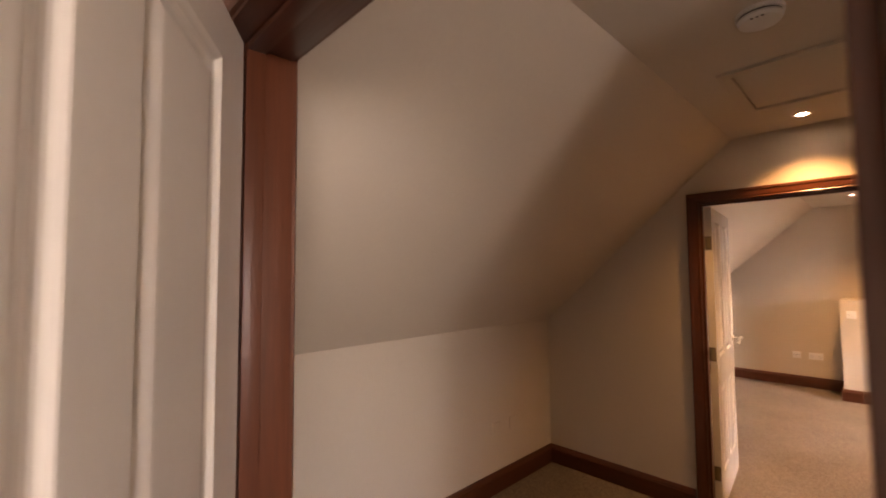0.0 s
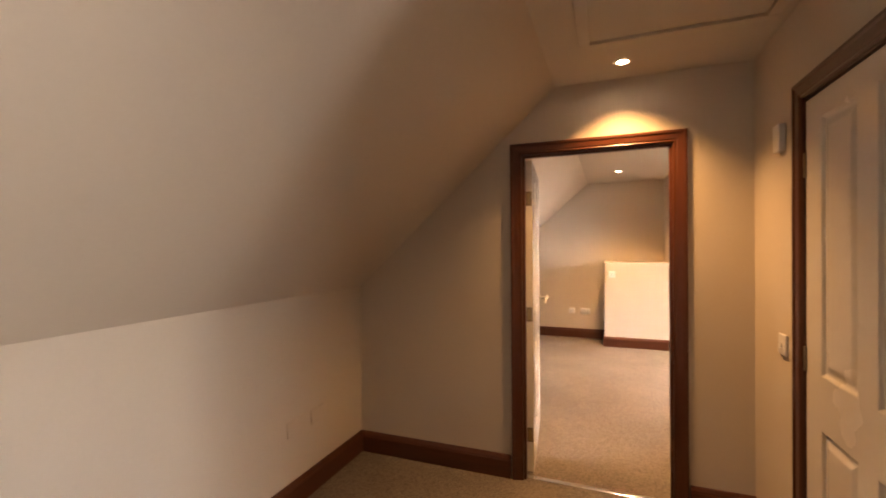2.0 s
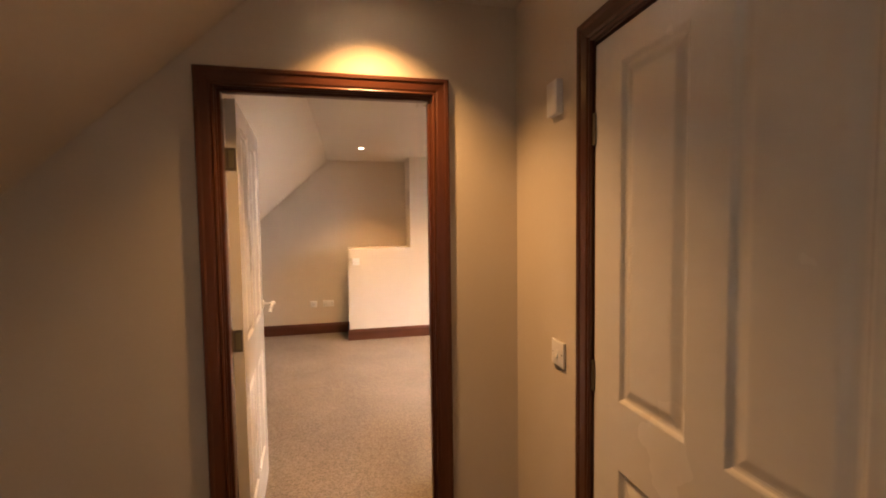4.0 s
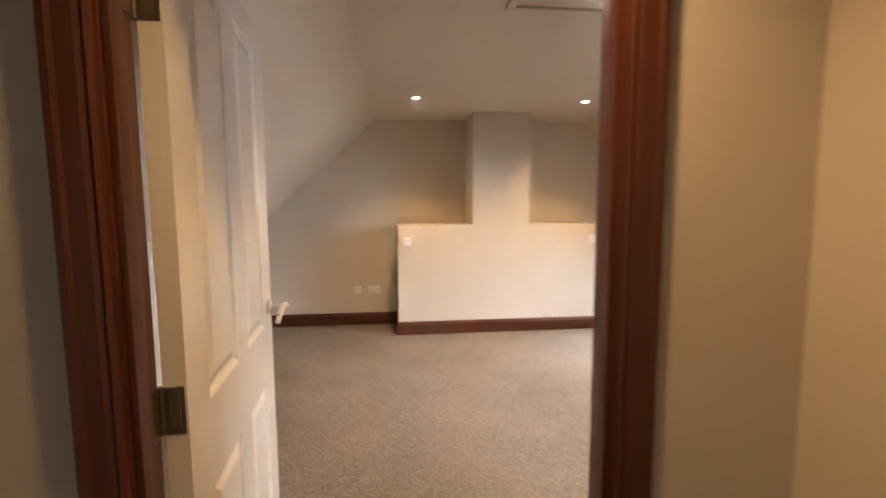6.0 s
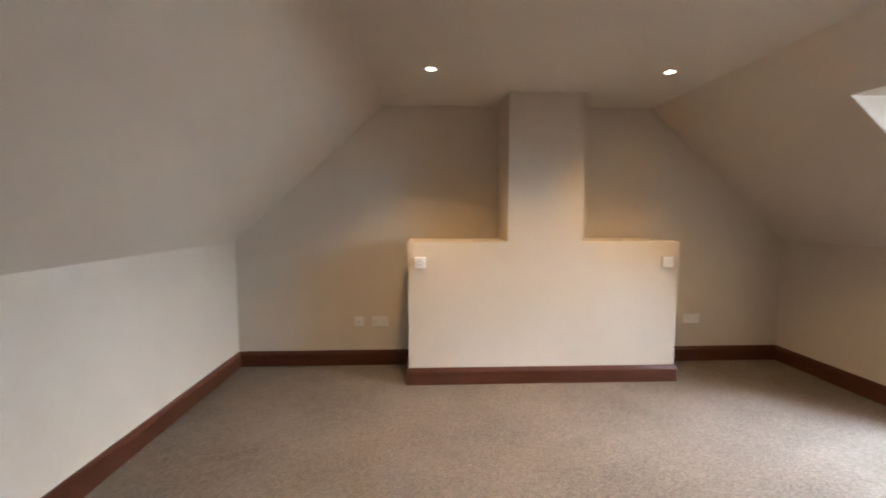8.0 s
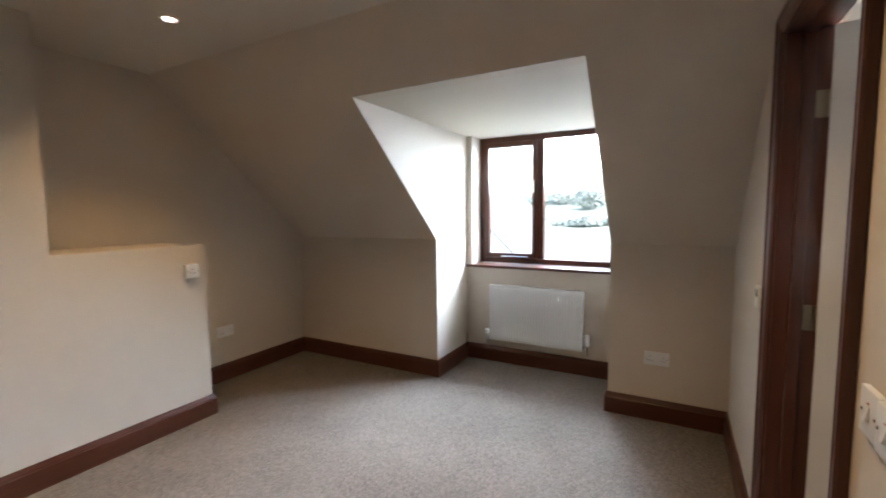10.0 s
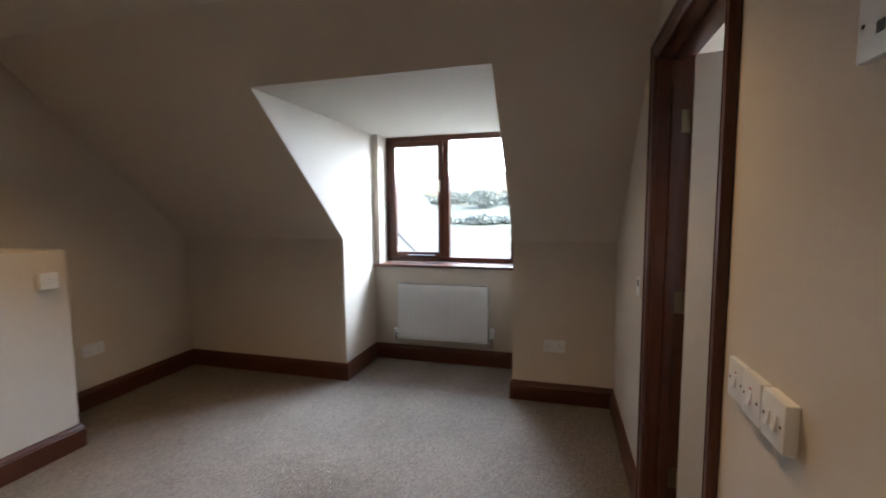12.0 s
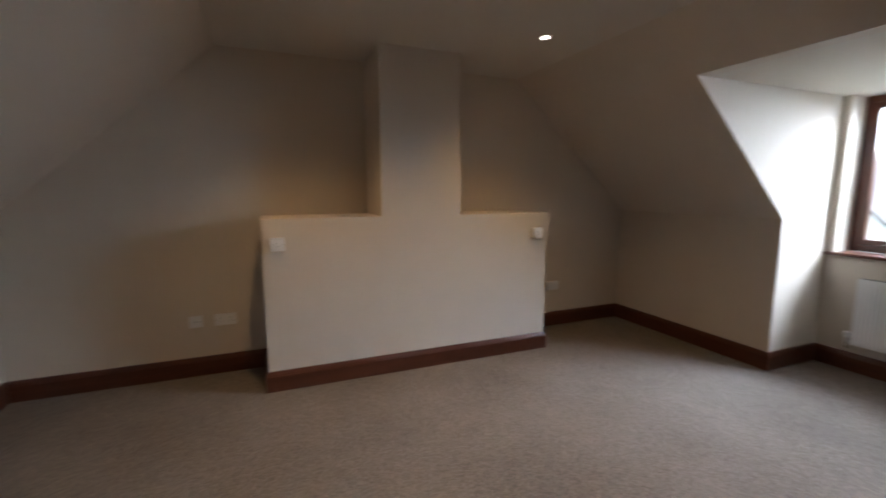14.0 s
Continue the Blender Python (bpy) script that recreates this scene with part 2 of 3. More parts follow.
# plain unseen hall assumed beside the landing; its slit is added to light the slope
solid("wall_stair_north", cube(1.25, STAIR_Y, 0, 3.2, STAIR_Y + 0.1, CZ), PAINT, "cream painted wall beside the landing", "wall")
solid("ceiling_stair", cube(CX1, -2.765, CZ, 3.3, STAIR_Y, CZ + 0.12), CEIL, "flat cream painted ceiling", "ceiling")
bm = cube(3.2, -2.765, 0, 3.3, -2.5, CZ)
box(bm, 3.2, -2.2, 0, 3.3, STAIR_Y + 0.1, CZ)
box(bm, 3.2, -2.5, 0, 3.3, -2.2, 0.5)
box(bm, 3.2, -2.5, 2.2, 3.3, -2.2, CZ)
solid("wall_stair_east", bm, PAINT, "unseen cream painted wall, its tall narrow opening added to light the landing slope", "wall")

# chimney breast standing on a low boxed wall
LX0, LX1, LY, LZ, BX0, BX1 = 0.435, 2.67, 3.845, 1.182, 1.245, 1.862
solid("wall_chimney_breast", prism([(LX0, 0), (LX1, 0), (LX1, LZ), (BX1, LZ), (BX1, CZ), (BX0, CZ), (BX0, LZ), (LX0, LZ)], LY, YN, "y"), PAINT,
      "cream plastered chimney breast rising from a low boxed wall", "wall")

# east roof slope, knee walls and two dormers
DZ, DXE = 2.075, 4.56
DX = CX1 + (CZ - DZ) * (XE - CX1) / (CZ - KNEE)
DORMERS = [(1.43, 2.778)]
full = [(CX1, CZ), (XE, KNEE), (XE + 0.12, KNEE), (XE + 0.12, KNEE + 0.13), (CX1, CZ + 0.13)]
spans = [(-1.82, -0.25), (0.46, DORMERS[0][0] - 0.002), (DORMERS[0][1] + 0.002, YN)]
for a, b in spans:
    solid("ceiling_slope_east", prism(full, a, b, "y"), PAINT, "sloping cream painted attic ceiling", "ceiling")
for a, b in [(-2.9, spans[1][1]), spans[2]]:
    solid("wall_east", cube(XE, a, 0, XE + 0.12, b, KNEE), PAINT, "low cream painted knee wall", "wall")
# unseen wall, placed near with a wide opening so daylight reaches the landing
bm = cube(CX1, YS, 0, CX1 + 0.12, -5.9, CZ + 0.12)
box(bm, CX1, -3.6, 0, CX1 + 0.12, -2.905, CZ + 0.12)
box(bm, CX1, -5.9, 0, CX1 + 0.12, -3.6, 0.6)
box(bm, CX1, -5.9, 2.2, CX1 + 0.12, -3.6, CZ + 0.12)
solid("wall_south_room_east", bm, PAINT, "unseen cream painted wall, its wide opening added to light the landing", "wall")


def slope_z(x):
    return CZ - (x - CX1) * (CZ - KNEE) / (XE - CX1)


# rooflight over the shower room
RX0, RX1, RY0, RY1 = 2.70, 2.98, -0.25, 0.46
solid("ceiling_slope_east", prism([(CX1, CZ), (RX0, slope_z(RX0)), (RX0, slope_z(RX0) + 0.13), (CX1, CZ + 0.13)], RY0, RY1, "y"), PAINT, "sloping cream painted attic ceiling", "ceiling")
solid("ceiling_slope_east", prism([(RX1, slope_z(RX1)), (XE, KNEE), (XE + 0.12, KNEE), (XE + 0.12, KNEE + 0.13), (RX1, slope_z(RX1) + 0.13)], RY0, RY1, "y"), PAINT,
      "sloping cream painted attic ceiling", "ceiling")
roof_window = thing("window_2", pose(0, 0, 0), "pine framed rooflight in the shower room ceiling", "window", "", "structure")
for xa, xb, ya, yb in ((RX0, RX0 + 0.025, RY0, RY1), (RX1 - 0.025, RX1, RY0, RY1), (RX0 + 0.025, RX1 - 0.025, RY0, RY0 + 0.03), (RX0 + 0.025, RX1 - 0.025, RY1 - 0.03, RY1)):
    part("window_frame", prism([(xa, slope_z(xa) + 0.003), (xb, slope_z(xb) + 0.003), (xb, slope_z(xb) + 0.1), (xa, slope_z(xa) + 0.1)], ya, yb, "y"), PINE, roof_window, "", False)
p = part("pane", prism([(RX0 + 0.024, slope_z(RX0 + 0.024) + 0.06), (RX1 - 0.024, slope_z(RX1 - 0.024) + 0.06), (RX1 - 0.024, slope_z(RX1 - 0.024) + 0.066), (RX0 + 0.024, slope_z(RX0 + 0.024) + 0.066)],
               RY0 + 0.029, RY1 - 0.029, "y"), GLASS, roof_window, "clear window glass", False)
p.visible_shadow = False

WX = 4.755
for d0, d1 in DORMERS:
    solid("ceiling_slope_east", prism([(CX1, CZ), (DX, DZ), (DX + 0.1, DZ), (CX1, CZ + 0.13)], d0 - 0.002, d1 + 0.002, "y"), PAINT, "sloping cream painted attic ceiling", "ceiling")
    cheek = [(XE + 0.004, 0), (DXE, 0), (DXE, DZ), (DX + 0.004, DZ), (XE + 0.004, KNEE + 0.002)]
    solid("wall_dormer_cheek", prism(cheek, d0 - 0.1, d0, "y"), PAINT, "cream painted side of a dormer", "wall")
    solid("wall_dormer_cheek", prism(cheek, d1, d1 + 0.1, "y"), PAINT, "cream painted side of a dormer", "wall")
    solid("ceiling_dormer", cube(DX + 0.1, d0 - 0.1, DZ, WX + 0.12, d1 + 0.1, DZ + 0.1), CEIL, "white painted flat dormer ceiling", "ceiling")
    w0, w1 = d0 + 0.055, d1 - 0.055
    solid("wall_dormer_end", prism([(d0 - 0.1, -0.1), (d1 + 0.1, -0.1), (d1 + 0.1, DZ), (w1, DZ), (w1, 0.87), (w0, 0.87), (w0, DZ), (d0 - 0.1, DZ)], DXE, WX + 0.12, "x"), PAINT,
          "cream painted wall below the dormer window", "wall")


# ---- windows ----
def window(name, d0, d1):
    """A two-light stained timber casement: an opening sash beside a fixed pane."""
    w0, w1 = d0 + 0.055, d1 - 0.055
    win = thing(name, pose(WX, 0, 0), "dark red-brown stained timber casement window with two panes", "window", "", "structure")
    z0, z1 = 0.895, DZ
    x0, x1 = 0.0, 0.07
    mid0, mid1 = w0 + 0.62, w0 + 0.68
    for nm, b in (("window_frame", (w0, z0, w0 + 0.05, z1)), ("window_frame", (w1 - 0.05, z0, w1, z1)), ("mullion", (mid0, z0 + 0.05, mid1, z1 - 0.05))):
        part(nm, cube(x0, b[0] + 0.0005, b[1], x1, b[2] - 0.0005, b[3] - 0.001, 0.004), WOODZ, win)
    for za, zb in ((z0, z0 + 0.05), (z1 - 0.05, z1 - 0.001)):
        part("window_frame", cube(x0 + 0.001, w0 + 0.05, za, x1 - 0.001, w1 - 0.05, zb, 0.004), WOODY, win)
    # opening sash, set a little proud
    s0, s1, sz0, sz1 = mid1 + 0.002, w1 - 0.052, z0 + 0.052, z1 - 0.052
    sash = part("sash", cube(-0.012, s0, sz0, 0.04, s0 + 0.042, sz1, 0.005), WOODZ, win)
    part("stile", cube(-0.012, s1 - 0.042, sz0, 0.04, s1, sz1, 0.005), WOODZ, sash)
    for za, zb in ((sz0, sz0 + 0.045), (sz1 - 0.045, sz1)):
        part("rail", cube(-0.011, s0 + 0.042, za, 0.039, s1 - 0.042, zb, 0.005), WOODY, sash)
    stay = tube([(-0.03, s0 + 0.07 + 0.03 * k, sz0 + 0.012 + (0.004 if k % 3 else 0.0)) for k in range(10)], [0.006] * 10, 8)
    part("window_stay", stay, CHROME, sash, "chrome casement stay", True)
    fast = tube([(-0.013, s0 + 0.02, 1.66), (-0.035, s0 + 0.02, 1.66), (-0.042, s0 + 0.02, 1.64), (-0.04, s0 + 0.02, 1.55)], [0.012, 0.009, 0.008, 0.006], 8)
    part("window_catch", fast, CHROME, sash, "chrome casement catch")
    for a, b, za, zb in ((s0 + 0.04, s1 - 0.04, sz0 + 0.043, sz1 - 0.043), (w0 + 0.048, mid0 + 0.002, z0 + 0.048, z1 - 0.048)):
        p = part("pane", cube(0.02, a, za, 0.026, b, zb), GLASS, win, "clear window glass", False)
        p.visible_shadow = False
    sill = solid("sill", cube(DXE - 0.035, d0 + 0.003, 0.87, WX - 0.002, d1 - 0.003, 0.895, 0.006), WOODY)
    sill.parent = win
    sill.matrix_parent_inverse = pose(-WX, 0, 0)
    return win


window("window_1", *DORMERS[0])

# ---- doors ----
ARCH = [(0.0, 0.0), (0.0, 0.009), (0.006, 0.014), (0.012, 0.011), (0.020, 0.015), (0.045, 0.018), (0.051, 0.023), (0.062, 0.023), (0.067, 0.017), (0.067, 0.0)]
LEAF_T = 0.04


def panel_skin(bm, a, b, za, zb, y, s):
    """A moulded recess with a raised field, sunk into a leaf face at y; s points out of the leaf."""
    rings = []
    for inset, depth in ((0, 0), (0.003, 0.001), (0.007, 0.004), (0.011, 0.008), (0.015, 0.0098), (0.021, 0.0102), (0.028, 0.0085), (0.042, 0.0035), (0.047, 0.0023), (0.052, 0.002)):
        rings.append([bm.verts.new(p) for p in ((a + inset, y - s * depth, za + inset), (b - inset, y - s * depth, za + inset),
                                               (b - inset, y - s * depth, zb - inset), (a + inset, y - s * depth, zb - inset))])
    for r0, r1 in zip(rings, rings[1:]):
        for k in range(4):
            bm.faces.new((r0[k], r0[(k + 1) % 4], r1[(k + 1) % 4], r1[k]))
    bm.faces.new(rings[-1])


def lever(y, s, h, fx):
    """A lever handle on its round rose; the lever runs back towards the hinge."""
    bm = bmesh.new()
    tube([(fx, y, h), (fx, y + s * 0.006, h), (fx, y + s * 0.010, h)], [0.026, 0.026, 0.022], 20, bm)
    tube([(fx, y + s * 0.010, h), (fx, y + s * 0.055, h), (fx, y + s * 0.066, h)], [0.010, 0.009, 0.011], 12, bm)
    pts, rad = [], []
    for k in range(11):
        u = k / 10
        pts.append((fx + 0.006 - 0.128 * u, y + s * (0.063 - 0.012 * u * u), h + 0.020 * math.sin(math.pi * u * 0.9) - 0.034 * u * u))
        rad.append(0.0105 - 0.003 * abs(u - 0.35))
    tube(pts, rad, 10, bm)
    return bm


def door(name, m, w, t, label, hinge="left", angle=0.0, lever_z=0.985, stand=0.0):
    """A lined opening with architraves on both faces and a four-panel leaf hung flush with the far face (local y = t)."""
    d = thing(name, m, label, "door", "", "structure")
    wx = WOODX if abs((m.to_3x3() @ Vector((1, 0, 0))).x) > 0.5 else WOODY
    H = DOOR_H
    for a, b in ((-0.027, 0.0), (w, w + 0.027)):
        part("door_jamb", cube(a, 0.0, 0, b, t, H, 0.002), WOODZ, d)
    part("door_head", cube(-0.027, 0.0, H, w + 0.027, t, H + 0.027, 0.002), wx, d)
    y0, y1 = t - LEAF_T - 0.038, t - LEAF_T - 0.003
    part("door_stop", cube(0.0005, y0, 0, 0.013, y1, H - 0.0005, 0.002), WOODZ, d)
    part("door_stop", cube(w - 0.013, y0, 0, w - 0.0005, y1, H - 0.0005, 0.002), WOODZ, d)
    part("door_stop", cube(0.013, y0, H - 0.013, w - 0.013, y1, H - 0.001, 0.002), wx, d)
    path = [(-0.005, 0.0), (-0.005, H + 0.005), (w + 0.005, H + 0.005), (w + 0.005, 0.0)]
    for face in (0, 1):
        def at(px, pz, depth, face=face):
            return (px, -depth if face == 0 else t + depth, pz)
        for bm, leg in sweep(path, ARCH, at):
            part("architrave", bm, WOODZ if abs(leg.y) > abs(leg.x) else wx, d, "", False)
    # leaf: built from its hinge edge outwards along +x, body from y = -LEAF_T to 0
    lw, lh = w - 0.006, H - 0.012
    px = [0.0, 0.118, lw / 2 - 0.05, lw / 2 + 0.05, lw - 0.118, lw]
    pz = [0.008, 0.215, 0.775, 0.965, lh - 0.085, lh]
    bm = bmesh.new()
    for y in (0.0, -LEAF_T):
        g = [[bm.verts.new((x, y, z)) for z in pz] for x in px]
        for i in range(5):
            for j in range(5):
                if not (i in (1, 3) and j in (1, 3)):
                    bm.faces.new((g[i][j], g[i + 1][j], g[i + 1][j + 1], g[i][j + 1]))
    rim = [(0, 0.008), (lw, 0.008), (lw, lh), (0, lh)]
    for (xa, za), (xb, zb) in zip(rim, rim[1:] + rim[:1]):
        bm.faces.new([bm.verts.new(p) for p in ((xa, 0, za), (xb, 0, zb), (xb, -LEAF_T, zb), (xa, -LEAF_T, za))])
    sgn = 1 if hinge == "left" else -1
    def flip(b):
        for v in b.verts:
            v.co.x *= sgn
        return b
    leaf = part("leaf", flip(bm), GLOSS, d, "white gloss painted moulded door leaf", False)
    leaf.matrix_local = pose(0.003 if hinge == "left" else w - 0.003, t + stand, 0, 0, 0, sgn * angle)
    for i in (1, 3):
        for j in (1, 3):
            for y, s in ((0.0, 1), (-LEAF_T, -1)):
                b = bmesh.new()
                panel_skin(b, px[i], px[i + 1], pz[j], pz[j + 1], y, s)
                part("panel", flip(b), GLOSS, leaf, "", False)
    for y, s in ((0.0, 1), (-LEAF_T, -1)):
        part("door_handle", flip(lever(y, s, lever_z, lw - 0.052)), STEEL, leaf, "satin nickel lever handle on a round rose")
    part("latch_plate", flip(cube(lw - 0.001, -0.031, 0.92, lw + 0.0015, -0.009, 1.09, 0.001)), BRASS, leaf, "brass latch plate")
    for z in (0.24, 1.0, 1.73):
        b = cube(-0.0015, -0.036, z - 0.045, 0.0005, -0.002, z + 0.045)
        tube([(0.0, 0.004, z - 0.046), (0.0, 0.004, z + 0.046)], [0.0055, 0.0055], 10, b)
        butt = part("hinge", flip(b), HINGE, leaf, "steel butt hinge")
        part("hinge_face", flip(cube(-0.003, -0.028, z - 0.034, -0.0014, -0.010, z + 0.034)), BRASS, butt, "worn bright hinge face", False)
    for z in (0.24, 1.0, 1.73):
        a = 0.0002 if hinge == "left" else w - 0.0022
        part("hinge_plate", cube(a, t - 0.037, z - 0.045, a + 0.002, t - 0.001, z + 0.045), HINGE, d, "steel hinge plate")
    return d


door("door_1", pose(D1X, 0, 0), D1W, D1T, "open white panelled bedroom door in a mahogany-stained frame", "left", 95.5, 1.02, 0.011)
door("door_2", pose(1.25, H0, 0, 0, 0, 90), H1 - H0, 0.065, "closed white panelled door in a mahogany-stained frame", "right", 0)
door("door_3", pose(D3X + D3W, -2.765, 0, 0, 0, 180), D3W, 0.14, "half-open white panelled door in a mahogany-stained frame", "right", 33)
door("door_4", pose(E1, 0.735, 0, 0, 0, 180), E1 - E0, 0.125, "open white panelled shower room door in a mahogany-stained frame", "left", 79)

bm = bmesh.new()
box(bm, D1X + 0.001, 0.02, 0.0, D1X + D1W - 0.001, 0.058, 0.007, 0.003)
solid("threshold_strip", bm, CHROME, "shiny metal carpet threshold strip in the doorway", "threshold")

# ---- baseboards ----
SKIRT = [(0.0, 0.0), (0.02, 0.0), (0.02, 0.108), (0.0165, 0.113), (0.0165, 0.120), (0.012, 0.128), (0.008, 0.138), (0.0, 0.141)]
A = 0.079
RUNS = [
    # bedroom, with the room on the path's left
    [(D1X + D1W + A, D1T), (1.29, D1T), (1.29, 0.735), (E0 - A, 0.735)],
    [(E1 + A, 0.735), (XE, 0.735), (XE, 1.43), (DXE, 1.43), (DXE, 2.778), (XE, 2.778), (XE, YN), (LX1, YN), (LX1, LY), (LX0, LY), (LX0, YN), (XW, YN), (XW, D1T), (D1X - A, D1T)],
    # landing
    [(D1X - A, 0), (XW, 0), (XW, -2.765), (D3X - A, -2.765)],
    [(D3X + D3W + A, -2.765), (HALL + 2.015, -2.765)],
    [(HALL, STAIR_Y), (HALL, H0 - A)],
    [(HALL, H1 + A), (HALL, 0), (D1X + D1W + A, 0)],
    # room before the landing
    [(D3X - A, -2.905), (XW, -2.905), (XW, YS), (2.65, YS), (2.65, -2.905)],
]
for run in RUNS:
    for bm, leg in sweep(run, SKIRT, lambda px, py, d: (px, py, d)):
        solid("baseboard", bm, WOODX if abs(leg.x) > abs(leg.y) else WOODY, "mahogany-stained moulded baseboard", "baseboard")


# ---- fittings ----
def downlight(x, y, group):
    d = thing("downlight", pose(x, y, CZ), "small round recessed ceiling downlight, switched on", "downlight", group)
    bm = bmesh.new()
    prof = [(0.046, 0.0), (0.046, -0.003), (0.041, -0.006), (0.034, -0.005), (0.026, 0.001)]
    n = 32
    rings = [[bm.verts.new((r * math.cos(2 * math.pi * k / n), r * math.sin(2 * math.pi * k / n), z)) for k in range(n)] for r, z in prof]
    for r0, r1 in zip(rings, rings[1:]):
        for k in range(n):
            bm.faces.new((r0[k], r0[(k + 1) % n], r1[(k + 1) % n], r1[k]))
    part("bezel", bm, STEEL, d, "satin nickel round bezel")
    bm = bmesh.new()
    bmesh.ops.create_circle(bm, cap_ends=True, radius=0.027, segments=28, matrix=Matrix.Translation((0, 0, -0.002)))
    part("lamp_face", bm, BULB, d, "glowing warm lamp face")
    return d


SPOTS = [(0.561, -0.232, "landing downlights", HALL_W), (0.618, 3.33, "bedroom downlights", BED_W), (2.239, 3.33, "bedroom downlights", BED_W),
         (0.617, 1.34, "bedroom downlights", BED_W), (2.239, 1.34, "bedroom downlights", BED_W)]
for x, y, g, watts in SPOTS:
    downlight(x, y, g)
    lamp = new("downlight_beam", bpy.data.lights.new("downlight_beam", "SPOT"))
    lamp.data.energy, lamp.data.color, lamp.data.spot_size, lamp.data.spot_blend, lamp.data.shadow_soft_size = watts, WARM, radians(112), 0.88, 0.035
    lamp.matrix_world = pose(x, y, CZ - 0.012)


def face(x, y, z, towards):
    """A pose on a wall: local x to the right as one looks at it, local y up, local z out of the wall."""
    return pose(x, y, z, 90, 0, {"-y": 0, "+y": 180, "-x": 270, "+x": 90}[towards])


def wall_plate(name, m, w, h, depth, label, category, group, rockers=(), holes=(), screws=True, neon=()):
    d = thing(name, m, label, category, group)
    part("plate", cube(-w / 2, -h / 2, 0.0, w / 2, h / 2, depth, min(0.004, depth / 3)), PLASTIC, d)
    for rx, ry, rw, rh in rockers:
        bm = prism([(ry - rh / 2, depth - 0.001), (ry + rh / 2, depth - 0.001), (ry + rh / 2, depth + 0.0015), (ry, depth + 0.003), (ry - rh / 2, depth + 0.006)], rx - rw / 2, rx + rw / 2, "x")
        part("rocker", bm, PLASTIC, d, "", False)
    for hx, hy, hw, hh in holes:
        part("pin_hole", cube(hx - hw / 2, hy - hh / 2, depth - 0.002, hx + hw / 2, hy + hh / 2, depth + 0.0006), DARK, d, "dark pin slot", False)
    for nx, ny in neon:
        part("neon", cube(nx - 0.003, ny - 0.0012, depth, nx + 0.003, ny + 0.0012, depth + 0.0015), RED, d, "red neon indicator", False)
    if screws:
        for s in (-1, 1):
            sx = s * (w / 2 - 0.012)
            part("screw", tube([(sx, 0, depth - 0.001), (sx, 0, depth + 0.001)], [0.003, 0.0026], 10), DARK, d)
    return d


def socket_holes(cx):
    return [(cx, 0.012, 0.004, 0.009), (cx - 0.011, -0.012, 0.008, 0.0035), (cx + 0.011, -0.012, 0.008, 0.0035)]


wall_plate("single_socket", face(-0.045, YN, 0.412, "-y"), 0.087, 0.087, 0.011, "white plastic blank outlet plate low on the gable wall", "outlet", "bedroom sockets", (), [(0, 0, 0.01, 0.01)])
wall_plate("double_socket", face(0.152, YN, 0.412, "-y"), 0.147, 0.088, 0.012, "white plastic double power socket low on the gable wall", "socket", "bedroom sockets",
           [(-0.022, 0.026, 0.012, 0.02), (0.022, 0.026, 0.012, 0.02)], socket_holes(-0.038) + socket_holes(0.038))
wall_plate("double_socket", face(3.115, YN, 0.412, "-y"), 0.147, 0.088, 0.012, "white plastic double power socket beside the chimney breast", "socket", "bedroom sockets",
           [(-0.022, 0.026, 0.012, 0.02), (0.022, 0.026, 0.012, 0.02)], socket_holes(-0.038) + socket_holes(0.038))
wall_plate("double_socket", face(XE, 1.135, 0.415, "-x"), 0.147, 0.088, 0.012, "white plastic double power socket on the low knee wall", "socket", "bedroom sockets",
           [(-0.022, 0.026, 0.012, 0.02), (0.022, 0.026, 0.012, 0.02)], socket_holes(-0.038) + socket_holes(0.038))
for x in (0.533, 2.568):
    wall_plate("bedside_socket", face(x, LY, 1.016, "-y"), 0.087, 0.087, 0.03, "white surface-mounted socket on the low boxed wall", "socket", "bedside sockets", (), socket_holes(0))
for y, w in ((-0.71, 0.087), (-0.48, 0.147)):
    d = thing("blank_plate", face(XW, y, 0.435, "+x"), "blank cream outlet plate painted like the landing wall", "outlet", "landing plates")
    part("plate", cube(-w / 2, -0.044, 0.0, w / 2, 0.044, 0.006, 0.002), PAINT, d)
wall_plate("light_switch", face(1.884, 0.735, 1.03, "+y"), 0.080, 0.084, 0.013, "white surface-mounted switch with a red neon", "switch", "bedroom switches", [(0, 0, 0.012, 0.024)], (), True, [(0, 0.018)])
wall_plate("light_switch", face(1.795, 0.735, 1.032, "+y"), 0.080, 0.084, 0.019, "white surface-mounted switch with a red neon", "switch", "bedroom switches", [(0, 0, 0.012, 0.024)], (), True, [(0, 0.018)])
wall_plate("light_switch", face(1.702, 0.735, 1.035, "+y"), 0.082, 0.084, 0.022, "white surface-mounted two-gang light switch", "switch", "bedroom switches",
           [(-0.012, 0, 0.011, 0.024), (0.012, 0, 0.011, 0.024)])
wall_plate("aerial_plate", face(1.497, 0.735, 1.607, "+y"), 0.147, 0.087, 0.014, "white surface-mounted plate with dark aerial outlets", "outlet", "", (),
           [(0.03, -0.01, 0.014, 0.014), (-0.03, -0.01, 0.014, 0.014)])
th = wall_plate("thermostat", face(3.0, 0.735, 1.03, "+y"), 0.075, 0.085, 0.022, "small white wall thermostat with a dark display", "thermostat", "", (), [(0, 0.016, 0.042, 0.03)], False)
wall_plate("light_switch", face(HALL, -0.392, 1.005, "-x"), 0.087, 0.087, 0.011, "cream-white light switch beside the landing door", "switch", "", [(0, 0, 0.012, 0.024)])
